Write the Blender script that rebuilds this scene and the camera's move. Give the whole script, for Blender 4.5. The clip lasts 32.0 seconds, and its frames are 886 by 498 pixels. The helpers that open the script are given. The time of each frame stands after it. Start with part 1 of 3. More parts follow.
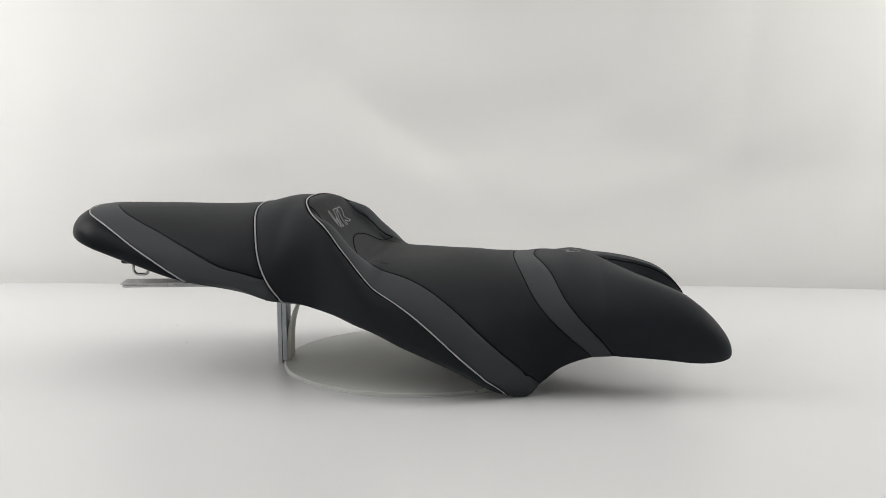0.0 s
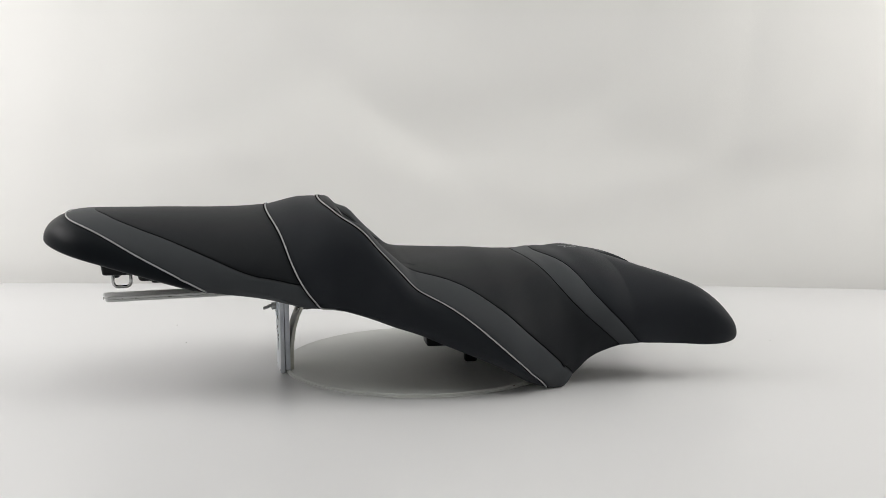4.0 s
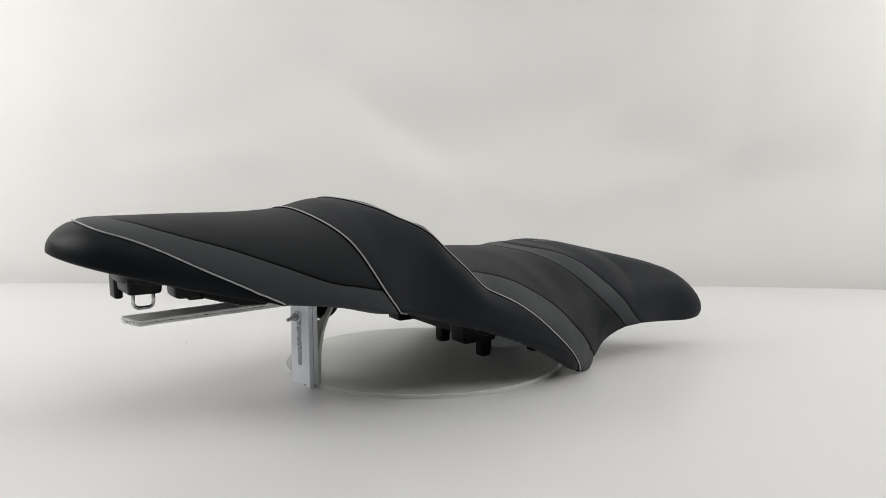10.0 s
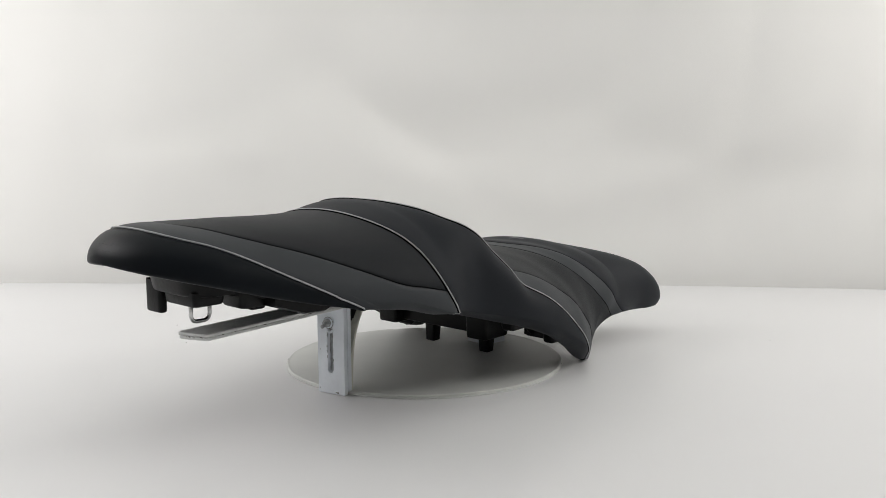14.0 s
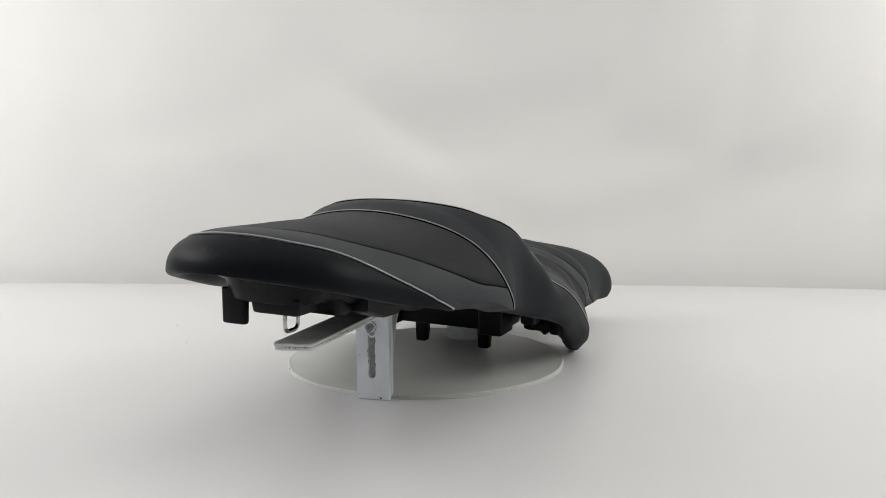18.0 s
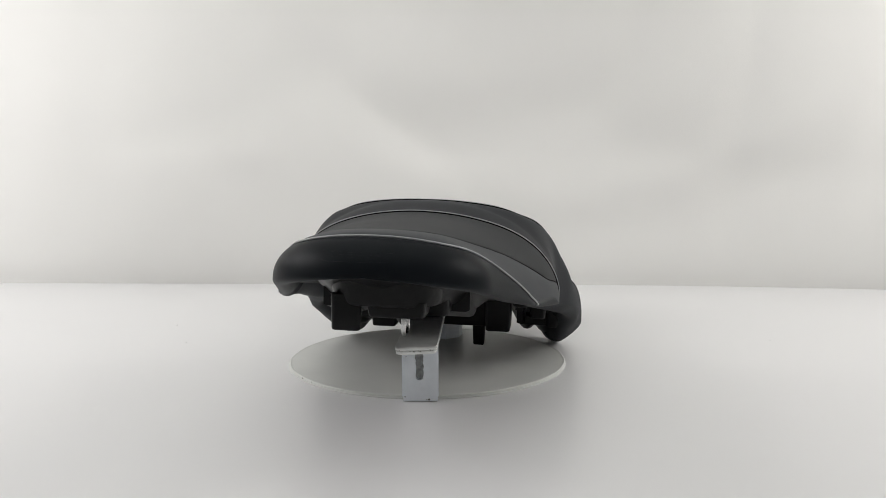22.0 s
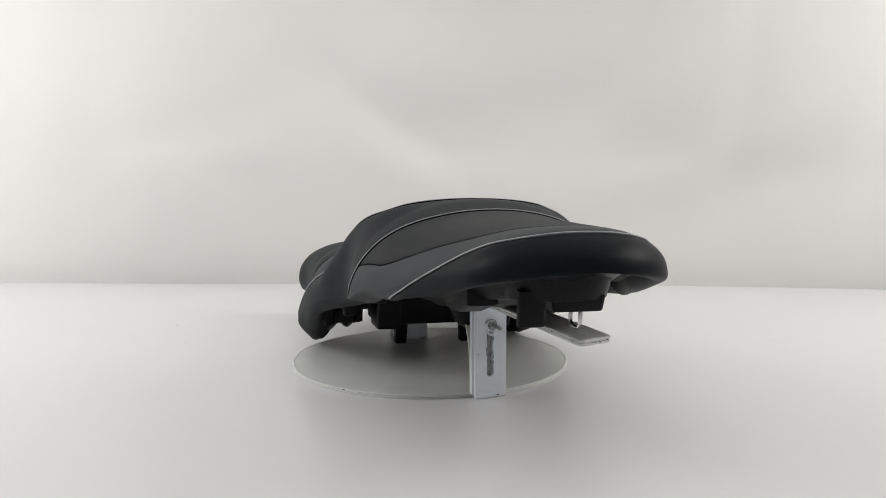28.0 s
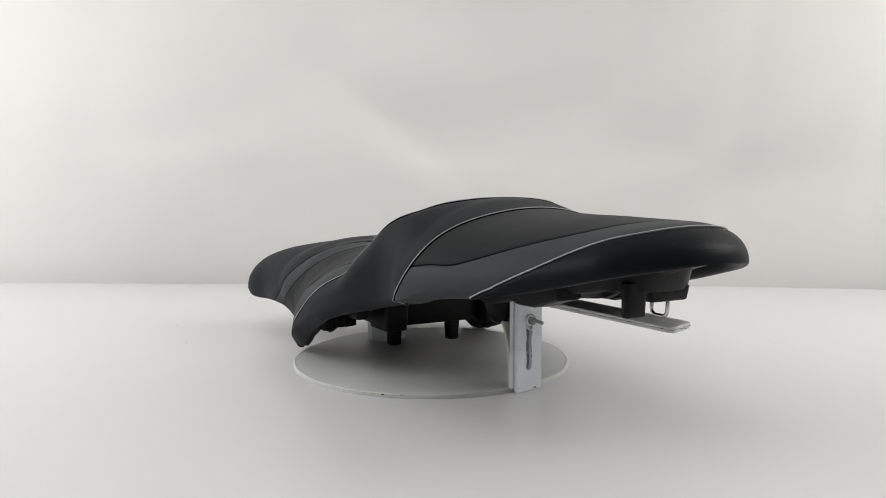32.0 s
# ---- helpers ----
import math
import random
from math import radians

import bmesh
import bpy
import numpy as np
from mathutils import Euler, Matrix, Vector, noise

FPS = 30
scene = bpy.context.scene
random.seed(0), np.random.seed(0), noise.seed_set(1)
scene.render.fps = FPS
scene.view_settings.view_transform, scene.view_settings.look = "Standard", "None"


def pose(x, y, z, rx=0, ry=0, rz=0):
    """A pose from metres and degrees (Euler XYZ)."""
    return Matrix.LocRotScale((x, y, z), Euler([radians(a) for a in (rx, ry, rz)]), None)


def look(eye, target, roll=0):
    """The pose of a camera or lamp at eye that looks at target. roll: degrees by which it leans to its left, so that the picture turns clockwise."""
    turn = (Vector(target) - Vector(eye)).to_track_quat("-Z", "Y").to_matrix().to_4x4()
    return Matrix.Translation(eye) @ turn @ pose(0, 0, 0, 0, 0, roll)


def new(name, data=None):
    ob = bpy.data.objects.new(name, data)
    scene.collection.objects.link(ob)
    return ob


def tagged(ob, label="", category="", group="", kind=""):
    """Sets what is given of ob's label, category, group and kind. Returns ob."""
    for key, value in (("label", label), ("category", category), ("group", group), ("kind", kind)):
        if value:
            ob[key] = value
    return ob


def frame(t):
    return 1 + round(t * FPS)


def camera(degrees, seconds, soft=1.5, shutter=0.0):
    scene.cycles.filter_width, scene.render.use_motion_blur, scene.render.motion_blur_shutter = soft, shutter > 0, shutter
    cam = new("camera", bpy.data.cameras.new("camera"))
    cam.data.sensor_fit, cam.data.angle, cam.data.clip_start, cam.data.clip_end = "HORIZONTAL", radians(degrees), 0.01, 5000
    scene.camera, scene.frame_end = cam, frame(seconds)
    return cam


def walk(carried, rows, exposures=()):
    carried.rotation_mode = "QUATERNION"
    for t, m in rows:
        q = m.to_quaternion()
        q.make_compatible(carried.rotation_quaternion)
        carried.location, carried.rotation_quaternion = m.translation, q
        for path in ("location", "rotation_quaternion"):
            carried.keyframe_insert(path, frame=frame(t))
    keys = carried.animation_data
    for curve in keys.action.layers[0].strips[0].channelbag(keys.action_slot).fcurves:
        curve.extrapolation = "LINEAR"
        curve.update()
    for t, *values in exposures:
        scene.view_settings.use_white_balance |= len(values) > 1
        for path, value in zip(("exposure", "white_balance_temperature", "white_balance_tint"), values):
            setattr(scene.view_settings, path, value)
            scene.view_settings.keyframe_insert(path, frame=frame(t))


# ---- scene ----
import functools

# ---- camera: stands still on a tripod, a metre from the turntable's axis ----
EYE = (0.0, -1.0, 0.2418)
YAW, PITCH = radians(1.189), radians(6.122)
AIM = (math.sin(YAW) * math.cos(PITCH), -1.0 + math.cos(YAW) * math.cos(PITCH), 0.2418 - math.sin(PITCH))
cam = camera(56.93, 32.0, soft=0.6)
STAND_POINT = pose(0, 0, 0, -0.359, -0.412, 0) @ look(EYE, AIM, -0.719)
walk(cam, [(0, STAND_POINT), (32, STAND_POINT)])


def heading(t):
    """Degrees of the seat's forward axis from world x; the turntable turns steadily."""
    return 57.346 + 3.9591 * (t - 16) + -0.00294 * (t - 16) ** 2


# ---- light: an added ceiling fill, two side lamps, pale world outside the closed room ----
scene.view_settings.exposure = -0.19
world = bpy.data.worlds.new("world")
world.use_nodes = True
scene.world = world
world.node_tree.nodes["Background"].inputs["Color"].default_value = (0.93, 0.96, 1.0, 1)
world.node_tree.nodes["Background"].inputs["Strength"].default_value = 0.2


def panel_light(name, x, y, z, target, sx, sy, power, color):
    data = bpy.data.lights.new(name, "AREA")
    data.shape, data.size, data.size_y, data.energy, data.color = "RECTANGLE", sx, sy, power, color
    ob = new(name, data)
    ob.matrix_world = look((x, y, z), target)
    return ob


# broad overhead fill, added in place of the soft surrounding light
panel_light("ceiling_fill_light", -0.2, -0.5, 2.45, (-0.2, -0.25, 0), 3.6, 2.4, 25.5, (0.985, 1.0, 0.955))
panel_light("lamp_left", -1.6, 0.0, 1.0, (0.0, 0.1, 0.05), 1.0, 0.8, 16.5, (1.0, 0.97, 0.965))
panel_light("lamp_right", 1.6, 0.0, 1.0, (0.0, 0.1, 0.05), 1.0, 0.8, 18.5, (1.0, 0.965, 0.94))


# ---- materials ----
def material(name, color, rough, metal=0.0, grain=None, bump=0.0, stain=0.0, stain_scale=6.0, spec=0.5, sheen=0.0):
    """Principled surface; grain: noise scale of the fine relief; stain: share of soft colour change."""
    m = bpy.data.materials.new(name)
    m.use_nodes = True
    nt = m.node_tree
    b = nt.nodes["Principled BSDF"]
    b.inputs["Base Color"].default_value = (*color, 1)
    b.inputs["Roughness"].default_value = rough
    b.inputs["Metallic"].default_value = metal
    b.inputs["Specular IOR Level"].default_value = spec
    b.inputs["Sheen Weight"].default_value = sheen
    b.inputs["Sheen Roughness"].default_value = 0.5
    co = nt.nodes.new("ShaderNodeTexCoord")
    if stain:
        n = nt.nodes.new("ShaderNodeTexNoise")
        n.inputs["Scale"].default_value, n.inputs["Detail"].default_value = stain_scale, 5
        nt.links.new(co.outputs["Object"], n.inputs["Vector"])
        r = nt.nodes.new("ShaderNodeMapRange")
        r.inputs["From Min"].default_value, r.inputs["From Max"].default_value = 0.3, 0.7
        r.inputs["To Min"].default_value, r.inputs["To Max"].default_value = 1 - stain, 1 + stain
        nt.links.new(n.outputs["Fac"], r.inputs["Value"])
        mx = nt.nodes.new("ShaderNodeVectorMath")
        mx.operation = "SCALE"
        mx.inputs[0].default_value = color
        nt.links.new(r.outputs["Result"], mx.inputs["Scale"])
        nt.links.new(mx.outputs["Vector"], b.inputs["Base Color"])
        rr = nt.nodes.new("ShaderNodeMapRange")
        rr.inputs["To Min"].default_value, rr.inputs["To Max"].default_value = max(rough - 0.06, 0.05), min(rough + 0.06, 1)
        nt.links.new(n.outputs["Fac"], rr.inputs["Value"])
        nt.links.new(rr.outputs["Result"], b.inputs["Roughness"])
    if grain:
        g = nt.nodes.new("ShaderNodeTexNoise")
        g.inputs["Scale"].default_value, g.inputs["Detail"].default_value = grain, 3
        nt.links.new(co.outputs["Object"], g.inputs["Vector"])
        bp = nt.nodes.new("ShaderNodeBump")
        bp.inputs["Strength"].default_value, bp.inputs["Distance"].default_value = bump, 0.001
        nt.links.new(g.outputs["Fac"], bp.inputs["Height"])
        nt.links.new(bp.outputs["Normal"], b.inputs["Normal"])
    return m


BLACK = material("black vinyl", (0.0142, 0.0164, 0.0202), 0.6, spec=0.12, sheen=0.05, grain=1400, bump=0.1, stain=0.06, stain_scale=12)
TAIL_BLACK = material("smooth black tail vinyl", (0.0068, 0.0086, 0.0108), 0.42, spec=0.07, grain=1400, bump=0.06, stain=0.08, stain_scale=14)
CHARCOAL = material("charcoal ribbed vinyl", (0.0112, 0.0129, 0.0152), 0.6, spec=0.12, sheen=0.05, grain=1600, bump=0.15, stain=0.06, stain_scale=12)
GREY = material("grey vinyl", (0.0425, 0.0465, 0.0508), 0.55, spec=0.12, sheen=0.04, grain=1400, bump=0.1, stain=0.05, stain_scale=12)
SILVER = material("silver piping", (0.34, 0.345, 0.355), 0.4, metal=0.0, grain=700, bump=0.1, stain=0.05)
THREAD = material("grey embroidery thread", (0.33, 0.33, 0.34), 0.7, grain=2500, bump=0.5)
SEAM_AND_SHADE = material("dark seam thread and groove shade", (0.0045, 0.0048, 0.0055), 0.8, spec=0.02)
PLASTIC = material("black moulded plastic", (0.0036, 0.0038, 0.0043), 0.38, spec=0.16, grain=260, bump=0.2, stain=0.2, stain_scale=25)
STEEL = material("bright steel", (0.6, 0.6, 0.6), 0.25, metal=1.0, stain=0.1, stain_scale=60)
WHITE_METAL = material("white painted metal", (0.8, 0.84, 0.89), 0.45, grain=90, bump=0.15, stain=0.08, stain_scale=40)
CREAM_METAL = material("cream painted metal", (0.68, 0.68, 0.6), 0.5, grain=90, bump=0.15, stain=0.08, stain_scale=40)
DISC_PAINT = material("matt grey-white disc paint", (0.6, 0.61, 0.588), 0.42, grain=120, bump=0.1, stain=0.04, stain_scale=18)
CLOTH = material("white backdrop cloth", (0.87, 0.867, 0.845), 0.85, grain=700, bump=0.15, stain=0.02, stain_scale=3)
TABLE = material("white laminate table top", (0.71, 0.71, 0.715), 0.33, grain=300, bump=0.02, stain=0.015, stain_scale=4)
BARE = material("bare scratched metal", (0.36, 0.37, 0.37), 0.55, metal=0.3, grain=400, bump=0.5, stain=0.3, stain_scale=220)
BAR_PAINT = material("worn white bar paint", (0.7, 0.71, 0.7), 0.5, grain=150, bump=0.2, stain=0.14, stain_scale=55)
DIRT = material("grime", (0.08, 0.07, 0.05), 0.8)
ROOM = material("white room paint", (0.7, 0.7, 0.7), 0.8, stain=0.02)


# ---- mesh helpers ----
def mesh_part(name, verts, faces, mat, parent=None, label="", smooth=True):
    me = bpy.data.meshes.new(name)
    me.from_pydata([tuple(map(float, v)) for v in verts], [], [tuple(map(int, f)) for f in faces])
    me.validate()
    bm = bmesh.new()
    bm.from_mesh(me)
    bmesh.ops.remove_doubles(bm, verts=bm.verts, dist=2e-6)
    bmesh.ops.recalc_face_normals(bm, faces=bm.faces)
    bm.to_mesh(me)
    bm.free()
    me.materials.append(mat)
    if smooth:
        me.polygons.foreach_set("use_smooth", [True] * len(me.polygons))
    ob = new(name, me)
    ob.parent = parent
    if label:
        ob["label"] = label
    return ob


def part(name, bm, mat, parent=None, label="", smooth=False):
    me = bpy.data.meshes.new(name)
    bmesh.ops.recalc_face_normals(bm, faces=bm.faces)
    bm.to_mesh(me)
    bm.free()
    me.materials.append(mat)
    if smooth:
        me.polygons.foreach_set("use_smooth", [True] * len(me.polygons))
    ob = new(name, me)
    ob.parent = parent
    if label:
        ob["label"] = label
    return ob


def grid(P):
    """Vertices and quads of a (rows, columns, 3) array."""
    n, m = P.shape[:2]
    i = np.arange(n * m).reshape(n, m)
    f = np.stack([i[:-1, :-1], i[:-1, 1:], i[1:, 1:], i[1:, :-1]], -1).reshape(-1, 4)
    return P.reshape(-1, 3), f


def box(bm, lo, hi, bevel=0.0, m=None):
    """Bevelled box between two corners."""
    lo, hi = Vector(lo), Vector(hi)
    made = bmesh.ops.create_cube(bm, size=1, matrix=Matrix.Translation((lo + hi) / 2) @ Matrix.Diagonal((*(hi - lo), 1)))["verts"]
    if bevel:
        edges = list({e for v in made for e in v.link_edges})
        made = list({v for f in bmesh.ops.bevel(bm, geom=edges, offset=bevel, segments=2, affect="EDGES", profile=0.7)["faces"] for v in f.verts} | {v for v in made if v.is_valid})
    if m is not None:
        bmesh.ops.transform(bm, matrix=m, verts=[v for v in made if v.is_valid])
    return bm


def tube(path, radius, sides=10, closed=False):
    """Round tube along a list of points."""
    P = np.asarray(path, float)
    T = np.gradient(P, axis=0) if not closed else np.roll(P, -1, 0) - np.roll(P, 1, 0)
    T /= np.linalg.norm(T, axis=1)[:, None] + 1e-12
    N = np.zeros_like(P)
    ref = np.array([0.0, 0.0, 1.0]) if abs(T[0][2]) < 0.9 else np.array([1.0, 0, 0])
    n = ref - T[0] * (ref @ T[0])
    for k in range(len(P)):
        n = n - T[k] * (n @ T[k])
        n = n / (np.linalg.norm(n) + 1e-12)
        N[k] = n
    B = np.cross(T, N)
    a = np.linspace(0, 2 * np.pi, sides, endpoint=False)
    R = P[:, None] + radius * (np.cos(a)[None, :, None] * N[:, None] + np.sin(a)[None, :, None] * B[:, None])
    V = R.reshape(-1, 3)
    F, n = [], len(P)
    for i in range(n if closed else n - 1):
        for j in range(sides):
            F.append((i * sides + j, i * sides + (j + 1) % sides, ((i + 1) % n) * sides + (j + 1) % sides, ((i + 1) % n) * sides + j))
    if not closed:
        F += [tuple(range(sides)), tuple((n - 1) * sides + j for j in range(sides))]
    return V, F


def smooth_curve(K, n=60):
    """Smooth curve through control points."""
    K = np.asarray(K, float)
    P = np.vstack([2 * K[0] - K[1], K, 2 * K[-1] - K[-2]])
    out = []
    for u in np.linspace(0, len(K) - 1, n):
        i = min(int(u), len(K) - 2)
        f = u - i
        a, b, c, d = P[i:i + 4]
        out.append(0.5 * (2 * b + (c - a) * f + (2 * a - 5 * b + 4 * c - d) * f * f + (3 * b - a - 3 * c + d) * f ** 3))
    return np.array(out)


def extrude_outline(bm, outline, axis_a, axis_b, normal, depth, origin):
    """Flat plate of a 2D outline, given thickness along normal."""
    A, B, N, O = map(Vector, (axis_a, axis_b, normal, origin))
    lo = [bm.verts.new(O + A * x + B * y) for x, y in outline]
    hi = [bm.verts.new(O + A * x + B * y + N * depth) for x, y in outline]
    bm.faces.new(lo)
    bm.faces.new(list(reversed(hi)))
    n = len(outline)
    for k in range(n):
        bm.faces.new((lo[k], lo[(k + 1) % n], hi[(k + 1) % n], hi[k]))


# ---- setting: table top, hanging backdrop cloth, unseen room shell added around ----
FLOOR_Z = -0.0022


def setting():
    bm = bmesh.new()
    box(bm, (-1.6, -1.9, FLOOR_Z - 0.03), (1.6, 0.95, FLOOR_Z), 0.004)
    tagged(part("table_top", bm, TABLE), "white satin laminate table top under the turntable", "table top", kind="structure")
    # specks of dust on the table
    for x, y in [(-0.3754, 0.2175), (-0.3279, 0.0992), (0.4628, 0.0743)]:
        bm = bmesh.new()
        bmesh.ops.create_icosphere(bm, subdivisions=1, radius=0.0007, matrix=pose(x, y, FLOOR_Z + 0.0003, 0, 0, x * 400) @ Matrix.Diagonal((1.5, 0.7, 0.5, 1)))
        tagged(part("dust_speck", bm, DIRT), "tiny dark dust speck on the white table top", "dust speck", group="dust specks on the table")
    # backdrop: follows the table's back edge, hangs in soft folds
    X = np.linspace(-1.75, 1.75, 260)
    Z = np.concatenate([[FLOOR_Z - 0.001], np.linspace(FLOOR_Z + 0.004, 1.9, 170)])
    XX, ZZ = np.meshgrid(X, Z)
    edge = 0.592 - 0.075 * XX - 0.109 * np.clip(XX - 0.2, 0, 2) ** 2
    fold = 0.8 * (0.02 * np.sin(XX * 5.2 + 1.0 + 1.3 * ZZ) + 0.015 * np.sin(XX * 3.1 - 2.2 * ZZ) + 0.012 * np.sin(4.0 * XX + 5.0 * ZZ))
    # swags: shallow hanging curves in the cloth
    for x0, z0, c, wide, amp in ((0.12, 0.07, 0.55, 0.05, 0.016), (0.25, 0.16, 0.8, 0.06, -0.02), (0.05, 0.3, 0.9, 0.07, 0.02), (-0.7, 0.25, 0.7, 0.06, 0.014), (0.75, 0.2, 0.6, 0.06, 0.014), (0.2, 0.5, 0.5, 0.09, 0.02)):
        fold = fold + 0.36 * amp * np.exp(-((ZZ - z0 - c * (XX - x0) ** 2) / wide) ** 2) * np.exp(-((XX - x0) / 0.6) ** 2)
    # a long oblique crease and two hanging pleats
    fold = fold + 0.006 * np.exp(-(((ZZ - 0.4) + 0.84 * (XX + 0.16)) / 0.05) ** 2) * np.exp(-((XX - 0.05) / 0.42) ** 2)
    for x0, wide, amp in ((-0.66, 0.05, 0.003), (0.34, 0.03, 0.003), (0.55, 0.035, 0.005), (0.8, 0.03, 0.005)):
        fold = fold + amp * np.exp(-((XX - x0 - 0.1 * ZZ) / wide) ** 2)
    grow = np.clip(ZZ / 0.25, 0, 1)
    YY = edge + fold * grow + 0.03 * np.clip(ZZ, 0, 2) - 0.022 * (1 - np.exp(-np.clip(ZZ, 0, 2) / 0.05))
    V, F = grid(np.stack([XX, YY, ZZ], -1))
    tagged(mesh_part("backdrop", V, F, CLOTH), "white photo backdrop cloth hanging in soft folds", "backdrop", kind="structure")
    # unseen closed room shell, added so its white walls bounce the lamps' light
    for name, lo, hi in (("wall_back", (-2.6, -3.05, -0.9), (2.6, -3.0, 2.6)), ("wall_left", (-2.65, -3.0, -0.9), (-2.6, 2.0, 2.6)),
                         ("wall_right", (2.6, -3.0, -0.9), (2.65, 2.0, 2.6)), ("wall_front", (-2.6, 2.0, -0.9), (2.6, 2.05, 2.6)),
                         ("ceiling", (-2.6, -3.0, 2.6), (2.6, 2.0, 2.65)), ("floor", (-2.6, -3.0, -0.95), (2.6, 2.0, -0.9))):
        bm = bmesh.new()
        box(bm, lo, hi)
        tagged(part(name, bm, ROOM), "unseen white room surface added to bounce light", name.split("_")[0], kind="structure")


setting()

# ---- the seat's form: profile knots along its length (metres) ----
SK = [-0.44, -0.38, -0.32, -0.25, -0.19, -0.15, -0.12, -0.1, -0.08, -0.06, -0.04, 0.0, 0.05, 0.09, 0.12, 0.14, 0.155, 0.175, 0.21, 0.26, 0.32, 0.37]
TOP_Z = [0.1876, 0.1933, 0.1933, 0.1922, 0.1951, 0.2029, 0.2021, 0.1936, 0.1696, 0.1513, 0.1349, 0.1341, 0.1353, 0.1331, 0.1322, 0.1343, 0.134, 0.1365, 0.1304, 0.1183, 0.0905, 0.0524]
HALF_W = [0.074, 0.0845, 0.1012, 0.1212, 0.1353, 0.141, 0.1358, 0.1375, 0.1448, 0.1539, 0.1605, 0.168, 0.1718, 0.1605, 0.1464, 0.1395, 0.1389, 0.1393, 0.1365, 0.138, 0.1502, 0.1569]
EDGE_Z = [0.1637, 0.1481, 0.1316, 0.1165, 0.1069, 0.0964, 0.0926, 0.087, 0.0817, 0.0759, 0.0705, 0.0551, 0.0309, 0.0089, 0.0022, 0.0177, 0.0295, 0.0393, 0.0467, 0.0427, 0.0393, 0.04]
WIDE_Z = [0.1655, 0.1514, 0.138, 0.1237, 0.1148, 0.1011, 0.0973, 0.0924, 0.0888, 0.085, 0.0796, 0.067, 0.042, 0.024, 0.026, 0.045, 0.056, 0.064, 0.068, 0.0685, 0.0517, 0.0474]
EDGE_W = [0.068, 0.0825, 0.0988, 0.121, 0.1228, 0.121, 0.1158, 0.1181, 0.1282, 0.1409, 0.15, 0.1639, 0.158, 0.1506, 0.1417, 0.1349, 0.1314, 0.133, 0.1414, 0.1357, 0.1444, 0.1499]
CROWN = [2.0, 2.26, 2.0, 2.0, 2.04, 2.17, 3.11, 3.65, 4.2, 3.84, 3.14, 2.72, 2.23, 2.33, 2.67, 2.7, 2.5, 2.3, 2.3, 2.33, 2.84, 2.41]
TAIL_S, TAIL_R, TAIL_P, NOSE_S, NOSE_R, LOBE_L, NOTCH_L, NOTCH_S = -0.429, 0.0356, 0.06, 0.3303, 0.0489, 0.13, 0.0852, 0.2033
ROLL, SHIFT = 1.533, 0.017


def spline(xk, yk, x):
    """Smooth profile through knots, without overshoot."""
    xk, yk, x = np.asarray(xk, float), np.asarray(yk, float), np.asarray(x, float)
    d = np.gradient(yk, xk)
    sl = np.diff(yk) / np.diff(xk)
    for i in range(1, len(xk) - 1):
        if sl[i - 1] * sl[i] <= 0:
            d[i] = 0
        else:
            lim = 3 * min(abs(sl[i - 1]), abs(sl[i]))
            d[i] = min(max(d[i], -lim), lim)
    d[0], d[-1] = sl[0], sl[-1]
    i = np.clip(np.searchsorted(xk, x) - 1, 0, len(xk) - 2)
    h = xk[i + 1] - xk[i]
    t = (x - xk[i]) / h
    return (1 + 2 * t) * (1 - t) ** 2 * yk[i] + t * (1 - t) ** 2 * h * d[i] + t * t * (3 - 2 * t) * yk[i + 1] + t * t * (t - 1) * h * d[i + 1]


BOLSTER = 0.007  # by how much the side bolsters stand forward of the pad
DISH = 0.02  # depth of the backrest's dish
UTOP = 0.78  # share of the section above the widest line


